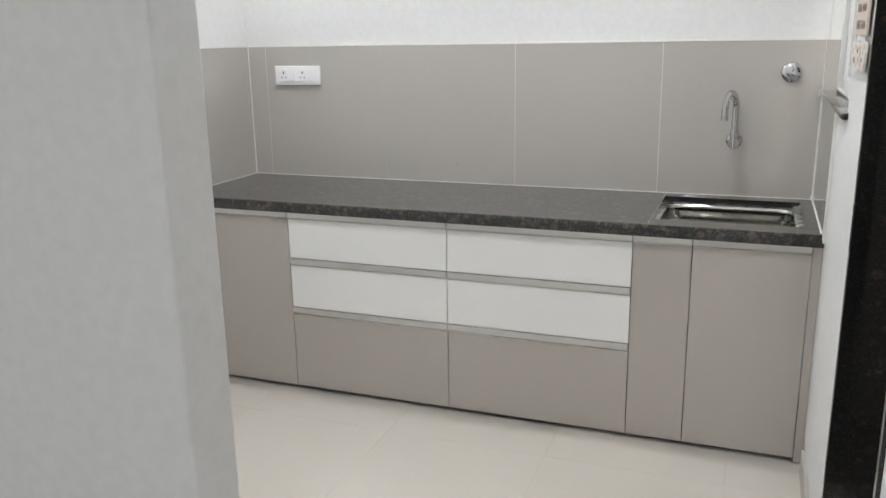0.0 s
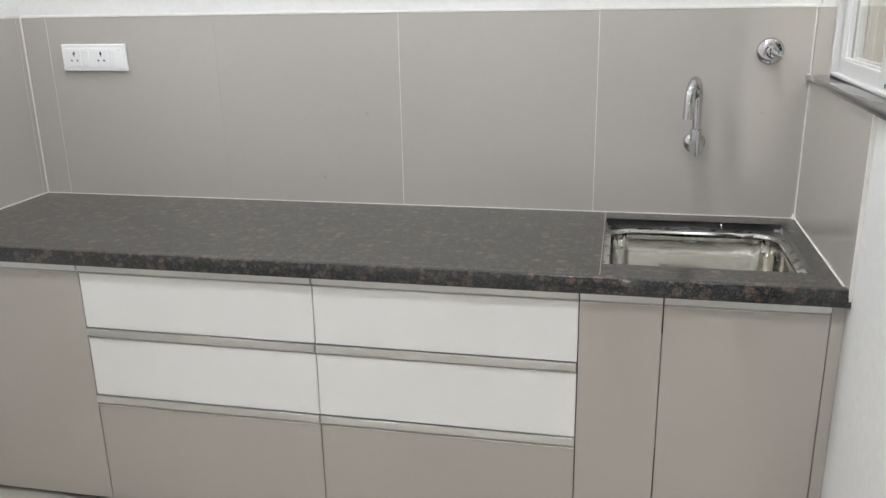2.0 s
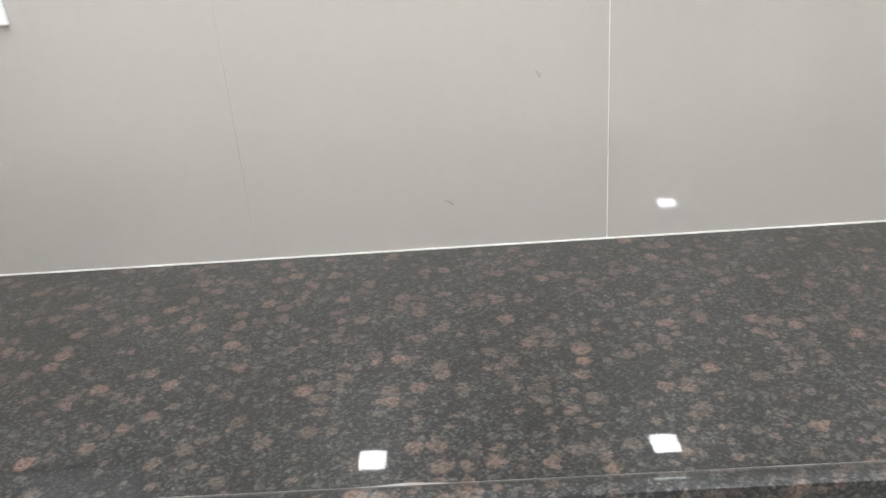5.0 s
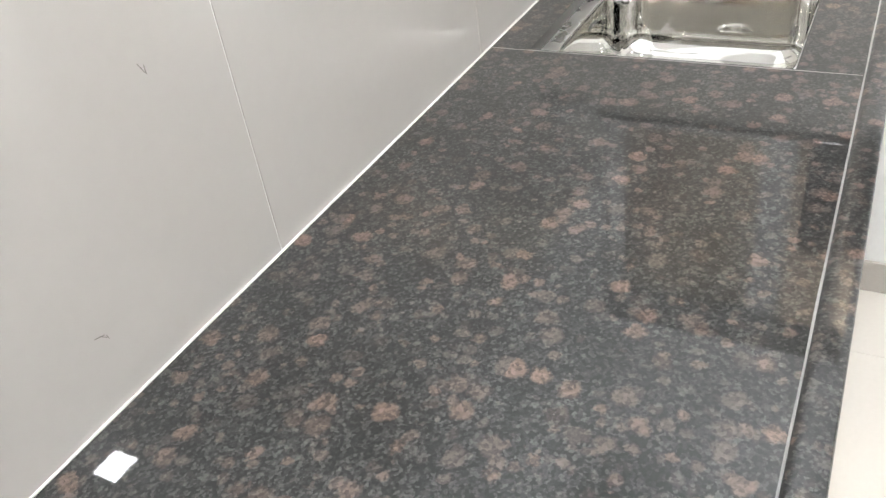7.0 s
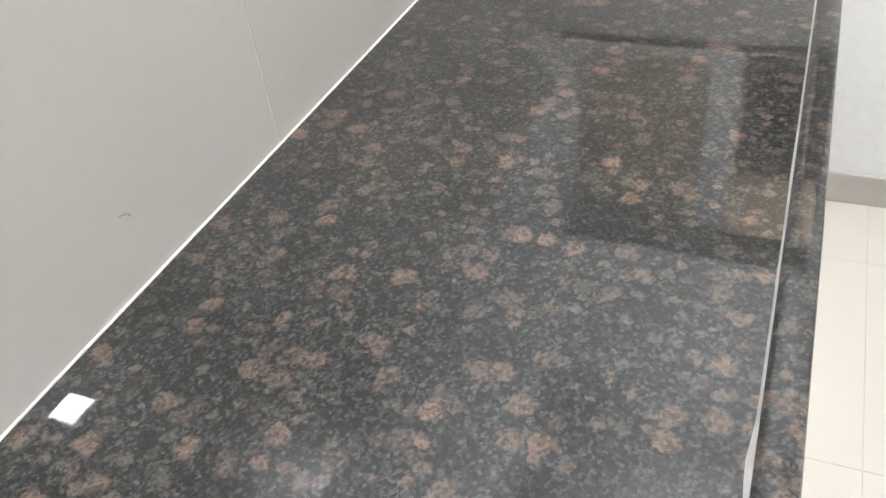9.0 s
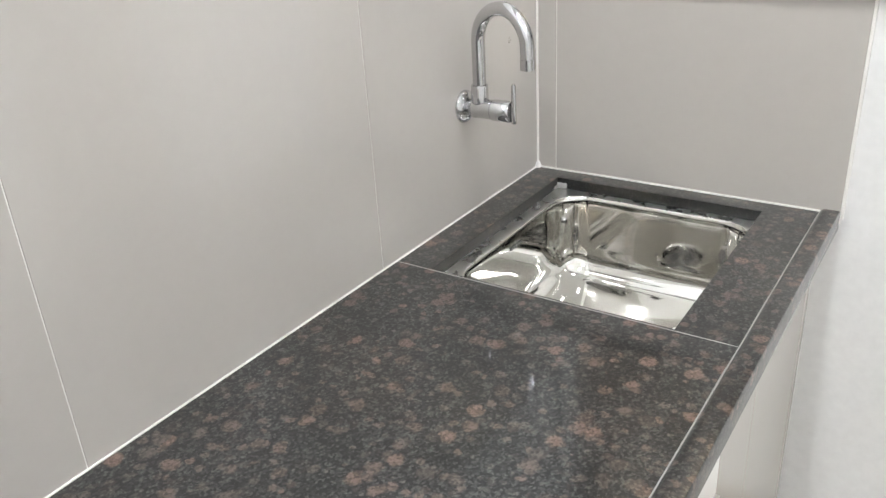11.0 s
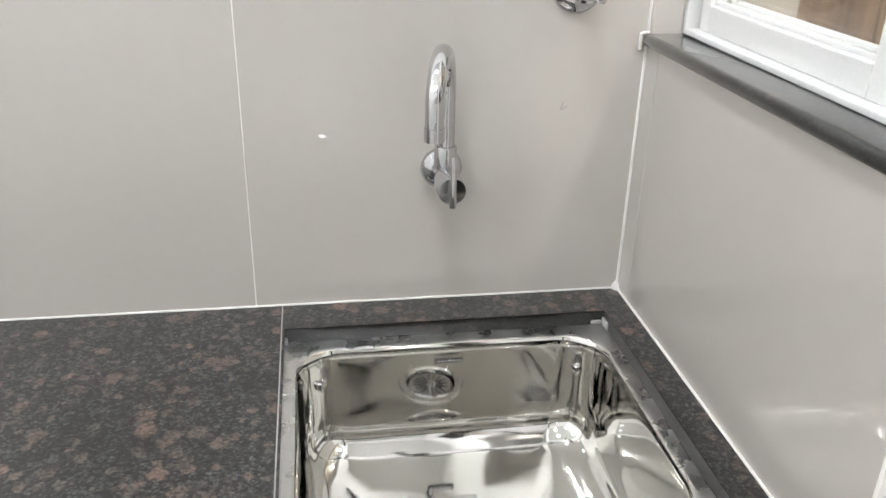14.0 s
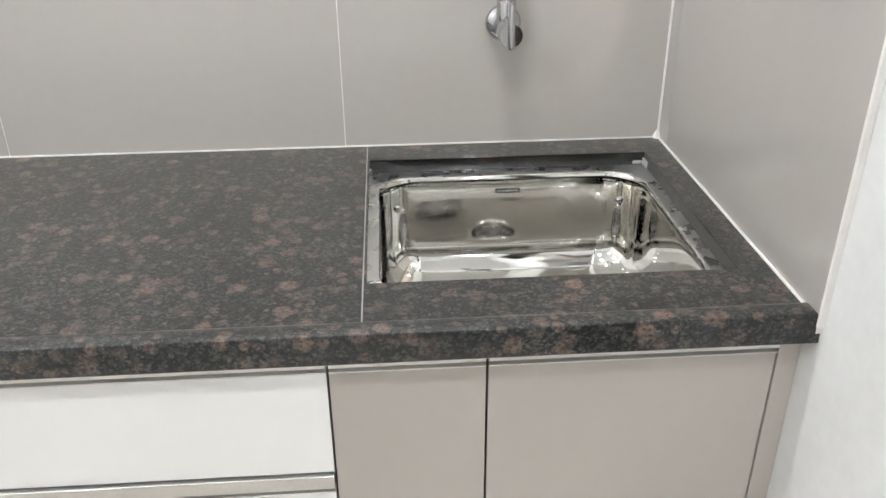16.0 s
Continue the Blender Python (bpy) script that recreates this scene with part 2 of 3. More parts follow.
def thing(name, at, label, category, group="", kind=""):
    ob = new(name)
    ob.empty_display_size = 0.05
    ob.matrix_basis = Matrix.Translation(at)
    return tagged(ob, label, category, group, kind)


def setting(name, bm, mat, label, category):
    return tagged(part(name, bm, mat), label, category, "", "structure")


# ---- sizes of the kitchen ----
W = 2.47            # between the tiled side walls
TOP = 0.80          # worktop
TILE_TOP = 1.392
CEIL = 2.70
DY0, DY1 = -2.576, -2.662   # wall with the doorway
T = 0.008           # tile thickness
RX = W + T          # right wall face
RXO = 2.60          # its utility side

# ---- structure ----
wall_back = setting("wall_back", boxes((-0.15, 3.55, T, 0.15, 0, CEIL)), M_WALL, "plain white plastered back wall behind the worktop", "wall")
wall_left = setting("wall_left", boxes((-0.15, -T, DY0, T, 0, CEIL)), M_WALL, "plain white plastered side wall", "wall")
WY0, WY1, WZ0, WZ1 = -0.010, -0.92, 1.1945, 1.862     # window opening
GY0, GY1, GZ = -1.350, -2.073, 2.12                # utility doorway
wall_right = setting("wall_right", boxes(
    (RX, RXO, WY0, T, 0, CEIL), (RX, RXO, WY1, WY0, 0, WZ0), (RX, RXO, WY1, WY0, WZ1, CEIL),
    (RX, RXO, GY0, WY1, 0, CEIL), (RX, RXO, GY1, GY0, GZ, CEIL), (RX, RXO, DY0, GY1, 0, CEIL)),
    M_WALL, "white plastered wall with a window and a doorway", "wall")
wall_front = setting("wall_front", boxes((-1.5, 1.652, DY1, DY0, 0, CEIL), (1.652, RX, DY1, DY0, 2.14, CEIL), (RX, 3.55, DY1, DY0, 0, CEIL), bev=0.005, seg=3),
                     M_WALL, "white plastered wall with the kitchen doorway", "wall")
ceiling = setting("ceiling", boxes((-1.5, 3.55, -12.6, 0.15, CEIL, CEIL + 0.1)), M_CEIL, "flat white painted ceiling", "ceiling")
floor = setting("floor", boxes((-1.5, RXO, -12.6, T, -0.1, -0.0012)), M_FGROUT, "cream polished tile floor with thin joints", "floor")
setting("wall_living_left", boxes((-1.65, -1.5, -12.6, DY0, 0, CEIL)), M_WALL, "plain white wall of the next room", "wall")
setting("wall_living_right", boxes((3.55, 3.7, -12.6, DY1, 0, CEIL)), M_WALL, "plain white wall of the next room", "wall")
setting("wall_living_end", boxes((-1.65, 3.7, -12.75, -12.6, 0, CEIL)), M_WALL, "plain white far wall of the next room", "wall")
floor_utility = setting("floor_utility", boxes((RXO, 3.7, DY1, T, -0.1, -0.002)), M_UFLOOR, "grey tiled floor of the utility balcony", "floor")
setting("floor_living_side", boxes((RXO, 3.7, -12.6, DY1, -0.1, -0.002)), M_FLOOR, "cream polished floor of the next room", "floor")
# utility balcony behind the right wall: its outer side is open to the night above a parapet
UX = 3.42
setting("wall_utility_back", boxes((RXO, 3.55, 0.0, T, 0, CEIL)), M_BEIGE, "beige painted wall of the utility balcony", "wall")
setting("wall_utility_outer", boxes((UX, 3.55, -0.46, 0.0, 0, CEIL), (UX, 3.55, DY0, -0.46, 0, 1.05), (UX, 3.55, DY0, -0.46, 2.20, CEIL)),
        M_BEIGE, "beige outer wall of the utility balcony, open above the parapet", "wall")
setting("skirting_utility", boxes((RXO, UX, -0.012, 0.0, 0, 0.075)), M_UFLOOR, "grey tile skirting in the utility balcony", "skirting")

# skirting tiles
setting("skirting_right", boxes((W - 0.002, RX, -1.349, -0.66, 0, 0.085), (W - 0.002, RX, DY0, -2.075, 0, 0.085), bev=0.0015), M_SKIRT, "beige glossy tile skirting along the wall", "skirting")
setting("skirting_left", boxes((-T, 0.004, DY0, -0.66, 0, 0.08), bev=0.0015), M_SKIRT, "beige glossy tile skirting along the wall", "skirting")

# white sealant beads in the corners and along the worktop
setting("sealant_back", boxes((0.0, W, -0.0028, 0.0, TOP, TOP + 0.0028), bev=0.001), M_GROUT, "white sealant bead along worktop and tiles", "trim")
setting("sealant_left", boxes((0.0, 0.0035, -0.6, -0.0035, TOP, TOP + 0.0035), bev=0.001), M_GROUT, "white sealant bead along worktop and tiles", "trim")
setting("sealant_right", boxes((W - 0.0035, W, -0.6, -0.0035, TOP, TOP + 0.0035), bev=0.001), M_GROUT, "white sealant bead along worktop and tiles", "trim")
setting("sealant_corner_left", boxes((0.0, 0.0042, -0.0042, 0.0, TOP + 0.003, TILE_TOP), bev=0.0012), M_GROUT, "white sealant bead in the tile corner", "trim")
setting("sealant_corner_right", boxes((W - 0.0042, W, -0.0042, 0.0, TOP + 0.003, TILE_TOP), bev=0.0012), M_GROUT, "white sealant bead in the tile corner", "trim")
setting("tile_edge_back", boxes((0.0, W, -0.001, T, TILE_TOP, TILE_TOP + 0.007), bev=0.001), M_GROUT, "white pointing along the top of the tiles", "trim")
setting("tile_edge_left", boxes((-T, 0.001, -0.625, -0.001, TILE_TOP, TILE_TOP + 0.007), bev=0.001), M_GROUT, "white pointing along the top of the tiles", "trim")
setting("tile_edge_left_end", boxes((-T, 0.001, -0.630, -0.625, 0.79, TILE_TOP + 0.007), bev=0.001), M_GROUT, "white pointing down the end of the tiles", "trim")
setting("tile_edge_right_end", boxes((W - 0.001, RX, -0.640, -0.635, 0.79, 1.1935), bev=0.001), M_GROUT, "white pointing down the end of the tiles", "trim")
setting("grout_back", boxes((0.0, W, 0.0012, T, 0.7, TILE_TOP)), M_GROUT, "white grout behind the wall tiles", "grout")
setting("grout_left", boxes((-T, -0.0012, -0.625, T, 0.78, TILE_TOP)), M_GROUT, "white grout behind the wall tiles", "grout")
setting("grout_right", boxes((W + 0.0012, RX, -0.635, 0.0, 0.78, 1.1935), (W + 0.0012, RX, WY0 + 0.001, 0.0, 1.1935, TILE_TOP)), M_GROUT, "white grout behind the wall tiles", "grout")

bm = add_lathe(bmesh.new(), (W - 0.001, -0.001, TOP), (-0.35, -0.35, 1), [(0.010, 0.0), (0.009, 0.004), (0.0055, 0.010), (0.002, 0.017), (0.0, 0.018)], 14)
setting("sealant_lump", bm, M_GROUT, "white lump of sealant in the corner", "trim")

# ---- worktop with its nosing ----
SX0, SX1, SY0, SY1 = 1.933, 2.425, -0.505, -0.072   # sink cut-out
worktop = thing("worktop", (W / 2, -0.3, TOP), "polished tan-brown granite worktop with a raised front nosing", "worktop")
part("slab", boxes((0.0, 1.9285, -0.599, T - 0.008, 0.777, TOP), bev=0.0012), M_GRANITE, worktop)
bm = bmesh.new()
outer = [(1.9305, -0.599), (W, -0.599), (W, 0.0), (1.9305, 0.0)]
inner = [(SX0, SY0), (SX1, SY0), (SX1, SY1), (SX0, SY1)]
lv = {}
for z in (0.777, TOP):
    lv[z] = ([bm.verts.new((*p, z)) for p in outer], [bm.verts.new((*p, z)) for p in inner])
for z in lv:
    o, i = lv[z]
    for k in range(4):
        bm.faces.new((o[k], o[(k + 1) % 4], i[(k + 1) % 4], i[k]))
a, c = lv[0.777][0], lv[TOP][0]
for k in range(4):
    bm.faces.new((a[k], a[(k + 1) % 4], c[(k + 1) % 4], c[k]))
bmesh.ops.recalc_face_normals(bm, faces=bm.faces)
part("slab", bm, M_GRANITE, worktop)
# thin strips of darker granite line the cut-out
E = 0.0012
part("cut_edge", boxes((SX0, SX1, SY1 - E, SY1, 0.777, TOP - 0.0006), (SX0, SX1, SY0, SY0 + E, 0.777, TOP - 0.0006),
                       (SX0, SX0 + E, SY0 + E, SY1 - E, 0.777, TOP - 0.0006), (SX1 - E, SX1, SY0 + E, SY1 - E, 0.777, TOP - 0.0006)), M_BLACK, worktop, "darker granite edge of the sink cut-out")
part("seam", boxes((1.9287, 1.9303, -0.6, 0.0, 0.77, TOP - 0.0003)), M_SEAL, worktop, "pale filled seam between slabs")
section = [(-0.599, 0.765), (-0.599, 0.7995), (-0.6010, 0.8030), (-0.6045, 0.8055), (-0.6090, 0.8064), (-0.6308, 0.8066), (-0.6328, 0.8058), (-0.6340, 0.8038), (-0.634, 0.7665), (-0.6328, 0.765)]
part("nosing", add_extrusion(bmesh.new(), section, -0.0075, W + 0.0075), M_GRANITE, worktop, "rounded granite nosing strip", True)
bm = bmesh.new()
rows = []
for k in range(124):
    x = W * k / 123
    w = 0.0012 + 0.0008 * noise.noise((x * 9, 0, 3)) + 0.004 * max(0.0, 1 - abs(x - 0.98) / 0.05)
    rows.append([bm.verts.new((x, y, z)) for y, z in ((-0.5985 + w, TOP), (-0.5990 + w * 0.6, TOP + 0.0010), (-0.5995, TOP + 0.0018), (-0.6005, TOP))])
for p, q in zip(rows, rows[1:]):
    for i in range(3):
        bm.faces.new((p[i], q[i], q[i + 1], p[i + 1]))
part("sealant_line", bm, M_SEAL, worktop, "uneven greyish sealant along the nosing", True)

# ---- base cabinets ----
FY, BY = -0.600, -0.582     # faces of the fronts


def handle_section(z):
    # flat band, finger groove, thin lower lip
    return [(-0.580, z + 0.030), (-0.6048, z + 0.030), (-0.6056, z + 0.0292), (-0.6060, z + 0.0098), (-0.6052, z + 0.0088), (-0.5975, z + 0.0082), (-0.5960, z + 0.0066),
            (-0.5962, z + 0.0034), (-0.6040, z + 0.0026), (-0.6046, z + 0.0018), (-0.6042, z + 0.0006), (-0.580, z + 0.0006)]


def front(parent, name, x0, x1, z0, z1, mat):
    """One front panel with its aluminium grip along the top."""
    p = part(name, boxes((x0, x1, FY, BY, z0, z1), bev=0.0012), mat, parent)
    part("grip_profile", add_extrusion(bmesh.new(), handle_section(z1), x0 + 0.001, x1 - 0.001), M_ALU, p, "brushed aluminium grip profile")
    return p


def carcass(parent, x0, x1):
    part("body", boxes((x0 + 0.001, x1 - 0.001, BY + 0.002, -0.03, 0.02, 0.764)), M_DARK, parent)
    part("plinth", boxes((x0 + 0.001, x1 - 0.001, BY + 0.012, -0.05, 0.0, 0.02)), M_DARK, parent)


G = 0.0013
BASE = 0.018
left_unit = thing("base_cabinet", (0.28, -0.3, 0), "glossy taupe base cabinet with one closed door", "cabinet", "base cabinets")
carcass(left_unit, 0.045, 0.525)
front(left_unit, "door", 0.045 + G, 0.525 - G, BASE, 0.732, M_TAN)
for x0, x1 in ((0.525, 1.202), (1.202, 1.884)):
    u = thing("drawer_cabinet", ((x0 + x1) / 2, -0.3, 0), "three-drawer cabinet, two white fronts over a taupe one", "cabinet", "base cabinets")
    carcass(u, x0, x1)
    front(u, "drawer", x0 + G, x1 - G, 0.5725, 0.732, M_WHITE)
    front(u, "drawer", x0 + G, x1 - G, 0.3645, 0.540, M_WHITE)
    front(u, "drawer", x0 + G, x1 - G, BASE, 0.332, M_TAN)
slim = thing("base_cabinet", (1.98, -0.3, 0), "narrow glossy taupe pull-out cabinet beside the drawers", "cabinet", "base cabinets")
part("body", boxes((1.885, 2.080, BY + 0.002, -0.56, 0.02, 0.764)), M_DARK, slim)
part("plinth", boxes((1.885, 2.080, BY + 0.012, -0.05, 0.0, 0.02)), M_DARK, slim)
front(slim, "door", 1.884 + G, 2.081 - G, BASE, 0.732, M_TAN)
sink_unit = thing("base_cabinet", (2.26, -0.3, 0), "glossy taupe sink cabinet with one closed door", "cabinet", "base cabinets")
part("body", boxes((2.083, 2.447, BY + 0.002, -0.56, 0.02, 0.764)), M_DARK, sink_unit)
part("plinth", boxes((2.083, 2.447, BY + 0.012, -0.05, 0.0, 0.02)), M_DARK, sink_unit)
front(sink_unit, "door", 2.081 + G, 2.449 - G, BASE, 0.732, M_TAN)
for x0, x1 in ((-0.0075, 0.0445), (2.4495, 2.4775)):
    tagged(part("filler_panel", boxes((x0, x1, FY - 0.001, BY, 0.004, 0.7645), bev=0.001), M_TAN), "narrow taupe filler panel between cabinet and wall", "panel", "filler panels")

# ---- sink ----
sink = thing("kitchen_sink", (2.176, -0.3, 0.56), "polished stainless steel single-bowl sink set under granite", "sink")


def rounded(cx, cy, hx, hy, r, n=10, sides=10):
    """A rounded rectangle, with its straight sides cut into short steps."""
    out = []
    for qx, qy, a0 in ((1, 1, 0), (-1, 1, 90), (-1, -1, 180), (1, -1, 270)):
        for k in range(n + 1):
            a = radians(a0 + 90 * k / n)
            out.append((cx + qx * (hx - r) + r * math.cos(a), cy + qy * (hy - r) + r * math.sin(a)))
        a = out[-1]
        c = {0: (cx - hx + r, cy + hy), 90: (cx - hx, cy - hy + r), 180: (cx + hx - r, cy - hy), 270: (cx + hx, cy + hy - r)}[a0]
        for k in range(1, sides):
            out.append((a[0] + (c[0] - a[0]) * k / sides, a[1] + (c[1] - a[1]) * k / sides))
    return out


CX, CY = 2.176, -0.300
def loft(rings):
    bm = bmesh.new()
    rows = [[bm.verts.new((x, y, z)) for x, y in rounded(CX, CY, hx, hy, r)] for hx, hy, r, z in rings]
    for a, c in zip(rows, rows[1:]):
        for k in range(len(a)):
            bm.faces.new((a[k], a[(k + 1) % len(a)], c[(k + 1) % len(a)], c[k]))
    bmesh.ops.recalc_face_normals(bm, faces=bm.faces)
    return bm


# flange, rolled rim, upright walls, wide rounded foot, dished bottom
flange = part("flange", loft(((0.262, 0.236, 0.02, 0.7766), (0.240, 0.212, 0.050, 0.7766), (0.2335, 0.2055, 0.054, 0.7766), (0.2315, 0.2035, 0.055, 0.7769), (0.2290, 0.2005, 0.056, 0.7769), (0.2270, 0.1985, 0.056, 0.7762))), M_SATIN, sink, "satin steel flange under the granite edge", True)
bowl = part("bowl", loft(((0.2270, 0.1985, 0.056, 0.7762), (0.2252, 0.1967, 0.057, 0.7735), (0.2242, 0.1957, 0.058, 0.768), (0.2237, 0.1952, 0.058, 0.760), (0.2235, 0.1950, 0.058, 0.748), (0.2230, 0.1945, 0.058, 0.705), (0.2225, 0.1940, 0.058, 0.665),
                          (0.2215, 0.1930, 0.058, 0.648), (0.2175, 0.1890, 0.058, 0.630), (0.2095, 0.1810, 0.056, 0.6155), (0.197, 0.169, 0.053, 0.606), (0.180, 0.152, 0.050, 0.6005), (0.14, 0.122, 0.055, 0.595), (0.10, 0.09, 0.06, 0.590), (0.058, 0.058, 0.0579, 0.586))), M_STEEL, sink, "mirror-polished steel bowl", True)
for ob in (flange, bowl):
    for p in ob.data.polygons:
        p.use_smooth = True
drain = part("drain", add_lathe(bmesh.new(), (CX, CY, 0.586), (0, 0, 1), [(0.058, 0.0), (0.056, 0.0022), (0.048, 0.0022), (0.0445, 0.0), (0.043, -0.006), (0.041, -0.012), (0.0, -0.013)]), M_STEEL, sink, "steel drain with strainer", True)
part("strainer", add_lathe(bmesh.new(), (CX, CY, 0.576), (0, 0, 1), [(0.039, 0.0), (0.039, 0.004), (0.030, 0.006), (0.012, 0.004), (0.008, 0.010), (0.0, 0.011)]), M_CHROME, drain, "", True)
for k in range(16):
    a = 6.2831853 * k / 16
    bm = boxes((0.013, 0.031, -0.0014, 0.0014, 0.0, 0.0012))
    bmesh.ops.transform(bm, matrix=Matrix.Translation((CX, CY, 0.5812)) @ Matrix.Rotation(a, 4, "Z"), verts=bm.verts)
    part("slot", bm, M_HOLE, drain)
badge = part("badge", boxes((2.152, 2.196, -0.1064, -0.1044, 0.7445, 0.7525)), M_HOLE, sink, "small dark maker's plate")
for k in range(5):
    part("lettering_bar", boxes((2.1555 + 0.0078 * k, 2.1608 + 0.0078 * k, -0.1068, -0.1062, 0.7468, 0.7502)), M_SATIN, badge)
for x in (CX - 0.196, CX + 0.196):
    part("overflow_rivet", add_lathe(bmesh.new(), (x, CY + 0.184, 0.726), (0, -1, 0), [(0.0065, -0.01), (0.0065, 0.003), (0.004, 0.0045), (0.0, 0.004)], 16), M_CHROME, sink, "", True)

for d in ((SX1 - 0.0048, SX1 - 0.0002, SY1 - 0.024, SY1 - 0.0002, 0.7772, 0.790), (SX1 - 0.022, SX1 - 0.0050, SY1 - 0.0040, SY1 - 0.0002, 0.7772, 0.785), (SX0 + 0.0002, SX0 + 0.004, SY1 - 0.014, SY1 - 0.0002, 0.7772, 0.786)):
    part("sealant", boxes(d, bev=0.0022), M_SEAL, sink, "greyish sealant smeared in a corner", True)

# ---- tap and valve ----
TX, TY, TZ = 2.173, -0.036, 1.018
tap = thing("sink_tap", (TX, 0.0, TZ), "chrome wall-mounted sink tap with a swan-neck spout", "tap")
part("wall_flange", add_lathe(bmesh.new(), (TX, 0.0, TZ), (0, -1, 0), [(0.031, 0.0), (0.031, 0.003), (0.028, 0.008), (0.020, 0.013), (0.016, 0.014)]), M_CHROME, tap, "", True)
part("body", add_lathe(bmesh.new(), (TX, 0.0, TZ), (0, -1, 0), [(0.016, 0.010), (0.0165, 0.018), (0.0185, 0.021), (0.0185, 0.064), (0.0178, 0.0645), (0.0178, 0.0655), (0.0198, 0.066), (0.0198, 0.100), (0.0188, 0.102), (0.0, 0.102)]), M_CHROME, tap, "", True)
part("collar", add_lathe(bmesh.new(), (TX, TY, TZ), (0, 0, 1), [(0.0162, 0.012), (0.0162, 0.043), (0.0152, 0.045), (0.0, 0.045)]), M_CHROME, tap, "", True)
sw = radians(-16)
R = 0.0615


def reach(d, z):
    return (TX + d * math.sin(sw), TY - d * math.cos(sw), z)


pts = [reach(0, 1.05), reach(0, 1.09), reach(0, 1.124)]
pts += [reach(R - R * math.cos(radians(a)), 1.143 + R * math.sin(radians(a))) for a in range(0, 173, 8)]
pts += [reach(2 * R + 0.001, 1.124)]
part("spout", add_tube(bmesh.new(), pts, 0.0125), M_CHROME, tap, "curved chrome spout", True)
e = reach(2 * R + 0.001, 1.126)
part("aerator", add_tube(bmesh.new(), [e, (e[0], e[1], 1.108)], [0.0133, 0.0133]), M_CHROME, tap, "", True)
part("lever", add_tube(bmesh.new(), [(TX, -0.107, TZ - 0.021), (TX, -0.107, TZ - 0.013), (TX, -0.107, TZ + 0.048), (TX, -0.107, TZ + 0.052)], [0.0050, 0.0055, 0.0042, 0.003], 16), M_CHROME, tap, "slim upright chrome lever", True)

VX, VZ = 2.358, 1.276
valve = thing("angle_valve", (VX, 0, VZ), "chrome stop valve on the tiled wall", "valve")
part("wall_flange", add_lathe(bmesh.new(), (VX, 0.0, VZ), (0, -1, 0), [(0.037, 0.0), (0.037, 0.003), (0.034, 0.008), (0.026, 0.013), (0.016, 0.015), (0.0, 0.015)]), M_CHROME, valve, "", True)
part("body", add_lathe(bmesh.new(), (VX, 0.0, VZ), (0, -1, 0), [(0.013, 0.012), (0.013, 0.032), (0.017, 0.034), (0.017, 0.046), (0.013, 0.050), (0.0, 0.051)]), M_CHROME, valve, "", True)
part("handle", add_tube(bmesh.new(), [(VX, -0.046, VZ), (VX + 0.010, -0.050, VZ - 0.006), (VX + 0.024, -0.052, VZ - 0.012)], [0.008, 0.0065, 0.005], 16), M_CHROME, valve, "", True)

# ---- socket plate ----
socket = thing("socket_plate", (0.262, 0, 1.264), "white twin power socket plate with two switches", "socket")
part("plate", boxes((0.145, 0.379, -0.011, 0.0, 1.221, 1.307), bev=0.003), M_PLASTIC, socket)
part("face", boxes((0.160, 0.364, -0.0135, -0.010, 1.233, 1.295), bev=0.0015), M_PLASTIC, socket)
for sx in (0.192, 0.290):
    outlet = part("outlet", boxes((sx - 0.024, sx + 0.024, -0.0148, -0.013, 1.238, 1.290), bev=0.0008), M_PLASTIC, socket)
    for dx, dz, r in ((0, 0.013, 0.0042), (-0.0105, -0.009, 0.0033), (0.0105, -0.009, 0.0033)):
        part("pin_hole", add_lathe(bmesh.new(), (sx + dx, -0.0149, 1.264 + dz), (0, -1, 0), [(r, 0.0), (r * 0.9, 0.0003), (0.0, 0.0003)], 14), M_HOLE, outlet)
    part("pin_slot", boxes((sx - 0.0012, sx + 0.0012, -0.0153, -0.0147, 1.268, 1.285)), M_HOLE, outlet)
    sw_x = sx + 0.044
    part("switch", boxes((sw_x - 0.0105, sw_x + 0.0105, -0.0165, -0.013, 1.240, 1.288), bev=0.0015), M_PLASTIC, socket, "white rocker switch")

# ---- window ----
sill = tagged(part("window_sill", boxes((2.459, RXO + 0.01, -0.955, -0.002, 1.1945, 1.2130), bev=0.0085, seg=4), M_BLACK, None, "", True), "black granite window sill with a rounded edge", "sill", "", "structure")
setting("sealant_sill", boxes((2.459, 2.514, -0.0060, -0.0012, 1.2108, 1.2155), (2.4555, 2.4605, -0.0058, -0.0010, 1.188, 1.2135), bev=0.0015), M_GROUT, "white sealant at the end of the window sill", "trim")
setting("tile_edge_recess", boxes((2.468, 2.5145, WY0 - 0.001, WY0 + 0.001, TILE_TOP, TILE_TOP + 0.007)), M_GROUT, "white pointing along the top of the tiles", "trim")
window = thing("window_1", (2.545, -0.47, 1.213), "white two-sash sliding window slid half open", "window", "", "structure")
FX0, FX1 = 2.533, 2.598


def ring(x0, x1, ya, yb, z0, z1, w, bev=0.002, stile=None):
    """A rectangular frame in the plane of the right wall."""
    u = stile or w
    return boxes((x0, x1, yb, yb + u, z0, z1), (x0, x1, ya - w, ya, z0, z1), (x0, x1, yb + u, ya - w, z0, z0 + w), (x0, x1, yb + u, ya - w, z1 - w, z1), bev=bev)


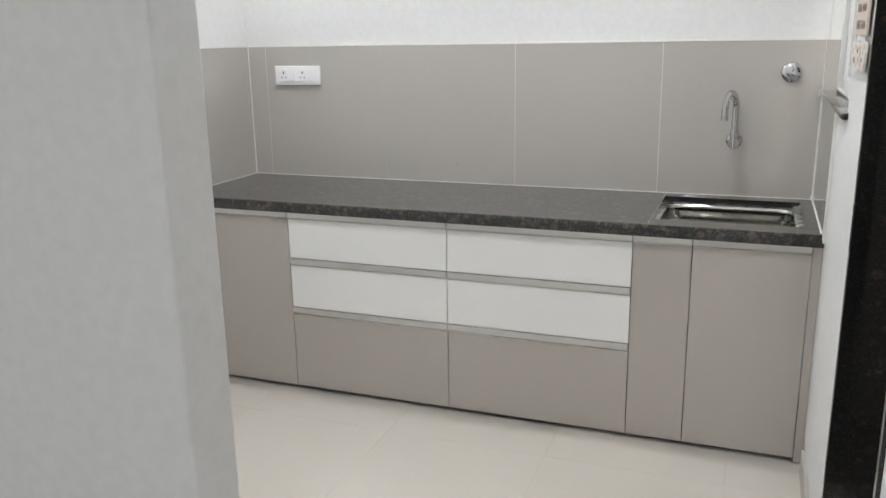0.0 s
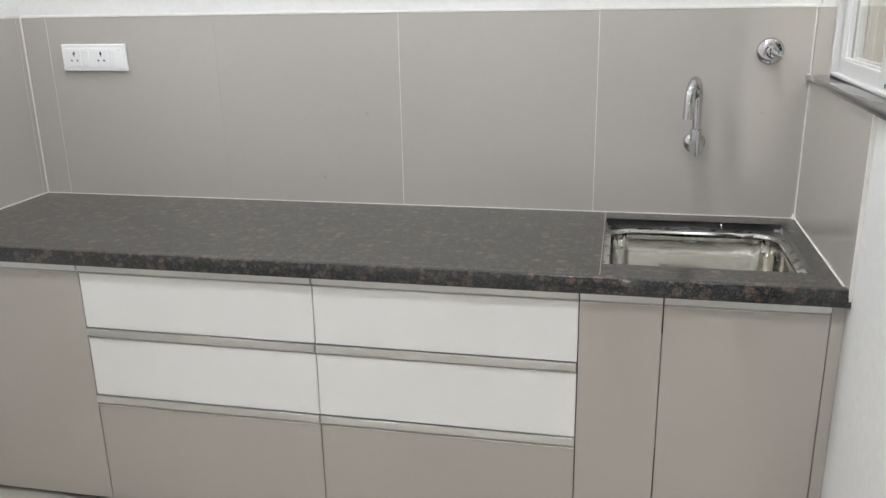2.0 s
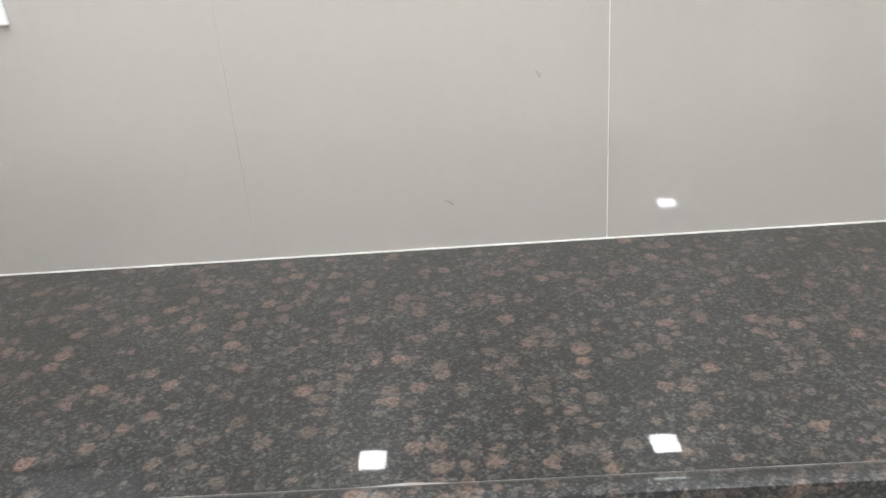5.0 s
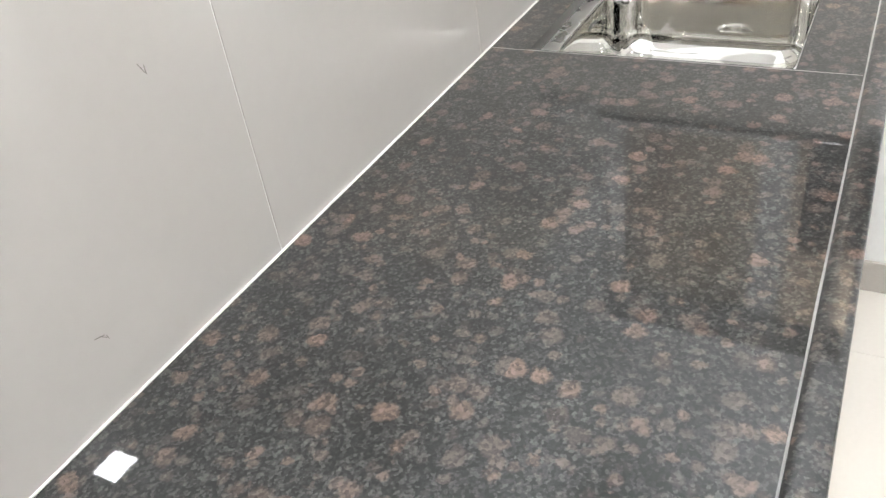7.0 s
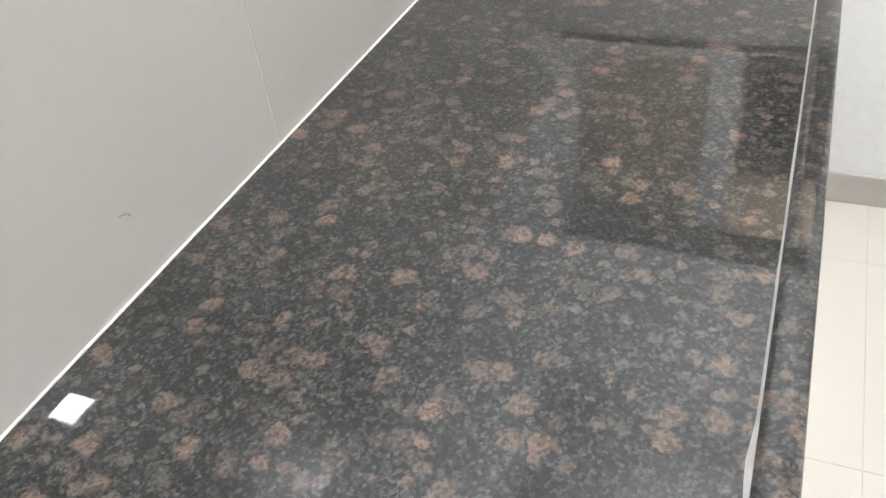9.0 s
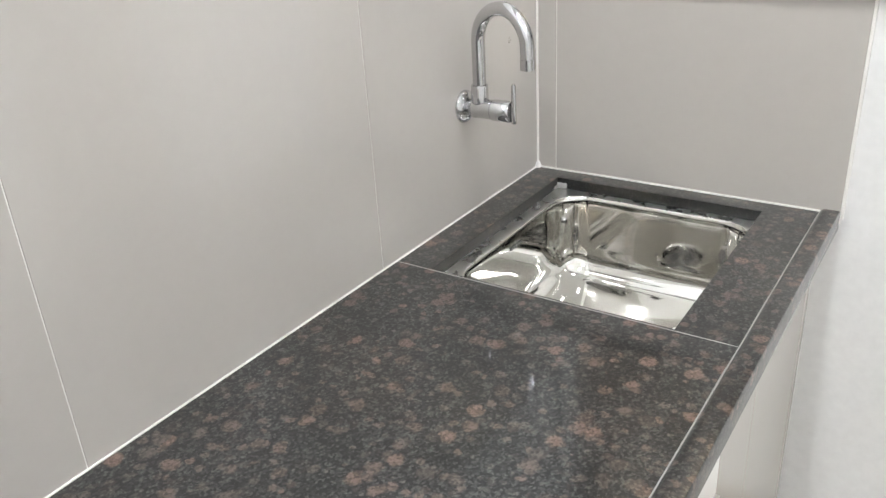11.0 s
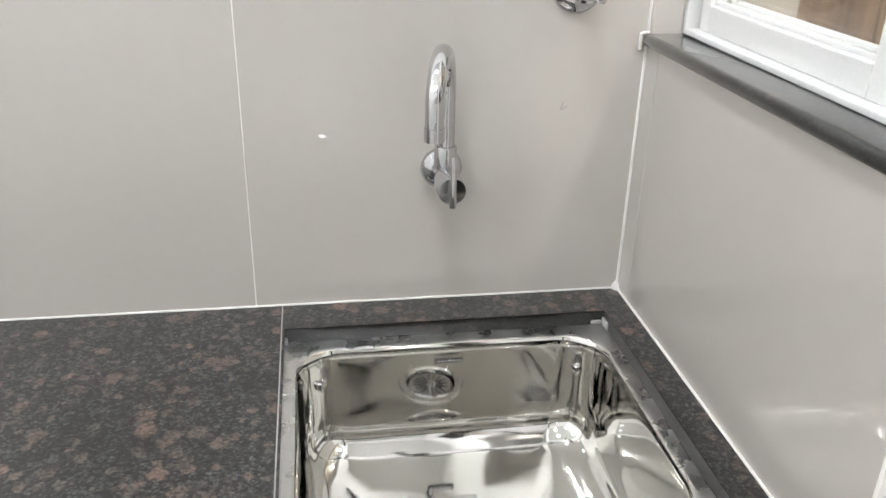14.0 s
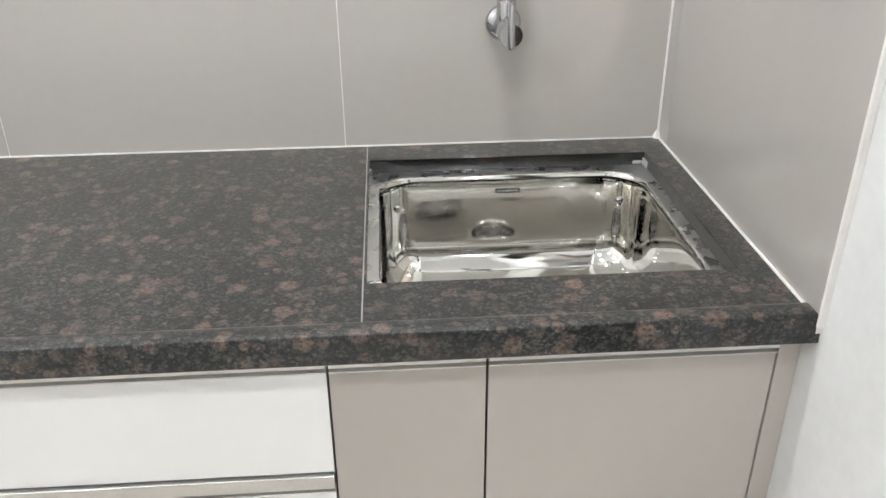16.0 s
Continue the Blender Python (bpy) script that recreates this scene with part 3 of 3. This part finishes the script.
part("window_frame", ring(FX0 - 0.018, FX1, -0.0115, -0.919, 1.2132, 1.861, 0.0085), M_UPVC, window)
for x in (FX0 + 0.016, FX0 + 0.045):
    part("track_rail", boxes((x - 0.002, x + 0.002, -0.905, -0.033, 1.2200, 1.229), bev=0.0006), M_ALU, window, "bright aluminium sliding track")
STILE, RAIL = 0.068, 0.036
for x0, ya, yb in ((FX0, -0.0255, -0.479), (FX0 + 0.031, -0.0275, -0.484)):
    s = part("sash", boxes((x0, x0 + 0.026, yb, yb + STILE, 1.2215, 1.850), (x0, x0 + 0.026, ya - 0.024, ya, 1.2215, 1.850), (x0, x0 + 0.026, yb + STILE, ya - 0.024, 1.2215, 1.2215 + RAIL),
             (x0, x0 + 0.026, yb + STILE, ya - 0.024, 1.850 - RAIL, 1.850), bev=0.002), M_UPVC, window)
    part("bead", ring(x0 + 0.007, x0 + 0.018, ya - 0.024, yb + STILE, 1.2215 + RAIL, 1.850 - RAIL, 0.006, 0.001), M_UPVC, s)
    g = part("pane", boxes((x0 + 0.010, x0 + 0.0135, yb + STILE + 0.002, ya - 0.026, 1.2235 + RAIL, 1.848 - RAIL)), M_GLASS, s)
    g.visible_shadow = False
    part("side_gasket", boxes((x0 + 0.004, x0 + 0.02, ya, ya + 0.005, 1.2220, 1.849)), M_HOLE, s)
    part("edge_gasket", boxes((x0 + 0.009, x0 + 0.017, yb - 0.0012, yb, 1.222, 1.849)), M_GREY, s)
    part("screw_hole", add_lathe(bmesh.new(), (x0, yb + 0.018, 1.2310), (-1, 0, 0), [(0.0056, -0.001), (0.0054, 0.0004), (0.0, 0.0004)], 14), M_HOLE, s)

# ---- granite door frame to the utility balcony ----
door_frame = thing("door_1", (2.53, -1.65, 0), "polished black granite door frame with no leaf showing", "door frame", "", "structure")
part("jamb", boxes((2.471, 2.594, -1.372, -1.350, 0.0, 2.12), bev=0.002), M_BLACK, door_frame)
part("jamb", boxes((2.471, 2.594, -2.073, -2.051, 0.0, 2.12), bev=0.002), M_BLACK, door_frame)
part("head", boxes((2.471, 2.594, -2.051, -1.372, 2.098, 2.12), bev=0.002), M_BLACK, door_frame)
sp = part("strike_plate", boxes((2.549, 2.570, -1.3735, -1.3715, 0.990, 1.078), (2.570, 2.5935, -1.3735, -1.3715, 1.013, 1.057), bev=0.0005), M_ALU, door_frame, "satin steel strike plate")
part("latch_hole", boxes((2.554, 2.564, -1.3742, -1.3732, 1.018, 1.052)), M_HOLE, sp)
for z in (0.999, 1.069):
    part("screw", add_lathe(bmesh.new(), (2.559, -1.3735, z), (0, -1, 0), [(0.004, 0), (0.003, 0.001), (0, 0.001)], 12), M_CHROME, sp)

# ---- hanging sign ----
sign = thing("hanging_sign", (2.46, -1.16, 1.47), "two small pale wooden plaques hung one under the other", "wall sign")
p1 = part("upper_plaque", boxes((2.466, 2.472, -1.278, -1.042, 1.414, 1.520), bev=0.001), M_SIGN, sign, "tan plaque with burnt lettering")
random.seed(5)
for z0, z1 in ((1.428, 1.448), (1.468, 1.486)):
    y = -1.065
    for n in (4, 4):
        for k in range(n):
            part("lettering", boxes((2.4654, 2.4662, y - 0.011, y, z0, z1 + random.uniform(-0.004, 0.002)), (2.4653, 2.4661, y - 0.019, y - 0.008, z0 + 0.006, z0 + 0.010)), M_INK, p1)
            y -= 0.0215
        y -= 0.014
bm = bmesh.new()
edge = [(-1.012, 1.336), (-1.016, 1.352), (-1.011, 1.372), (-1.024, 1.400), (-1.070, 1.397), (-1.13, 1.401), (-1.19, 1.398), (-1.25, 1.402), (-1.300, 1.400), (-1.308, 1.378), (-1.302, 1.350), (-1.292, 1.335), (-1.22, 1.338), (-1.15, 1.334), (-1.08, 1.338)]
lo, hi = [[bm.verts.new((x, y, z)) for y, z in edge] for x in (2.465, 2.471)]
bm.faces.new(lo), bm.faces.new(hi[::-1])
for k in range(len(edge)):
    bm.faces.new((lo[k], hi[k], hi[(k + 1) % len(edge)], lo[(k + 1) % len(edge)]))
bmesh.ops.recalc_face_normals(bm, faces=bm.faces)
p2 = part("lower_plaque", bm, M_SIGN2, sign, "bleached plaque with small dark motifs")
for k in range(22):
    yy, zz = -1.028 - 0.0122 * k, 1.368 + random.uniform(-0.022, 0.022)
    bm = add_lathe(bmesh.new(), (0, 0, 0), (-1, 0, 0), [(0.0075, -0.0002), (0.007, 0.0005), (0, 0.0005)], 10)
    bmesh.ops.transform(bm, matrix=Matrix.Translation((2.4651, yy, zz)) @ Matrix.Rotation(random.uniform(-1, 1), 4, "X") @ Matrix.Diagonal((1, random.uniform(0.35, 0.7), random.uniform(0.7, 1.5), 1)), verts=bm.verts)
    part("motif", bm, M_INK, p2)
for yy in (-1.055, -1.265):
    part("ring", add_tube(bmesh.new(), [(2.4685, yy + 0.006 * math.cos(radians(a)), 1.407 + 0.013 * math.sin(radians(a))) for a in range(0, 351, 30)], 0.0013, 8), M_CORD, sign, "", True)

# ---- utility balcony: planks on its back wall, an added unseen lamp ----
panel = thing("plank_panel", (3.0, -0.03, 1.15), "brown wooden plank panel on the utility wall", "wood panel")
for k in range(6):
    x = 2.697 + 0.112 * k
    part("plank", boxes((x, x + 0.1095, -0.03 - 0.004 * (k % 2), 0.0, 1.15, 1.98), bev=0.002), M_WOOD, panel)
# never in view: added and placed to brighten the balcony through its openings
lamp = thing("added_utility_lamp", (3.0, -1.0, CEIL), "unseen round ceiling lamp, added to light the utility balcony", "ceiling light")
part("base", add_lathe(bmesh.new(), (3.0, -1.0, CEIL), (0, 0, -1), [(0.07, 0.0), (0.07, 0.02), (0.06, 0.024), (0.0, 0.024)]), M_UPVC, lamp, "", True)
part("globe", add_lathe(bmesh.new(), (3.0, -1.0, CEIL), (0, 0, -1), [(0.05, 0.022), (0.058, 0.045), (0.05, 0.075), (0.03, 0.092), (0.0, 0.096)]), M_BULB, lamp, "", True)

# ---- ceiling lights ----
def ceiling_light(x, y, led):
    l = thing("ceiling_light", (x, y, CEIL), "small square white ceiling light, switched on", "ceiling light", "ceiling lights")
    part("frame", boxes((x - 0.09, x + 0.09, y - 0.09, y + 0.09, CEIL - 0.012, CEIL), bev=0.002), M_UPVC, l)
    part("diffuser", boxes((x - 0.062, x + 0.062, y - 0.062, y + 0.062, CEIL - 0.015, CEIL - 0.0118)), led, l)


for x, y in ((0.54, -0.545), (1.88, -0.545), (0.54, -1.80), (1.90, -1.81)):
    ceiling_light(x, y, M_LED)
for x, y in ((1.18, -4.62), (2.60, -4.72), (1.30, -10.0), (2.14, -12.1)):
    ceiling_light(x, y, M_LED_LIVING)

# ---- wall tiles ----
def tiles(wall, cuts, make):
    for a, c in zip(cuts, cuts[1:]):
        part("tile", make(a, c), M_TILE, wall)


J = 0.0010
TIGHT = 0.693       # a joint butted almost closed
tiles(wall_back, (0.0, 0.093, TIGHT, 1.294, 1.890, W), lambda a, c: boxes((a + (0.0002 if a == TIGHT else J), c - (0.0002 if c == TIGHT else J), 0.0, T, 0.70, TILE_TOP), bev=0.0003, seg=1))
tiles(wall_left, (-0.625, -0.022, 0.0), lambda a, c: boxes((-T, 0.0, a + J, c - J, 0.79, TILE_TOP), bev=0.0006, seg=1))
tiles(wall_right, (-0.635, -0.046, 0.0), lambda a, c: boxes((W, RX, a + J, c - J, 0.79, 1.1935), bev=0.0006, seg=1))
part("tile", boxes((W, 2.5145, WY0 - 0.0015, -J, 1.212, TILE_TOP), bev=0.0006, seg=1), M_TILE, wall_right)

# ---- floor tiles ----
base = mesh_of("tile", boxes((-0.2984, 0.2984, -0.2984, 0.2984, -0.008, 0.0), bev=0.0008, seg=1), M_FLOOR)
slip = mesh_of("tile", boxes((-0.2984, -0.0605, -0.2984, 0.2984, -0.008, 0.0), bev=0.0008, seg=1), M_FLOOR)
for i in range(-4, 3):
    for k in range(0, 20):
        ob = new("tile", slip if i == 2 else base)
        ob.location = (1.342 + 0.598 * i, -0.53 - 0.598 * k, 0.0)
        ob.parent = floor

# ---- small scuffs on the tiles ----
M_SCUFF = material("dark_scuff", (0.17, 0.155, 0.14), 0.7)
for x, z, turn, n in ((1.028, 0.886, 0.3, 3), (1.182, 1.091, 1.1, 2), (2.350, 1.107, 1.9, 2)):
    mark = thing("scuff_mark", (x, 0, z), "tiny dark scuff mark on a wall tile", "mark", "scuff marks")
    for k in range(n):
        bm = boxes((-0.006, 0.006, -0.0004, 0.0001, -0.00035, 0.00035))
        bmesh.ops.transform(bm, matrix=Matrix.Translation((x + 0.004 * k, 0, z - 0.003 * k)) @ Matrix.Rotation(turn + 0.5 * k, 4, "Y") @ Matrix.Diagonal((1 - 0.25 * k, 1, 1, 1)), verts=bm.verts)
        part("scratch", bm, M_SCUFF, mark)
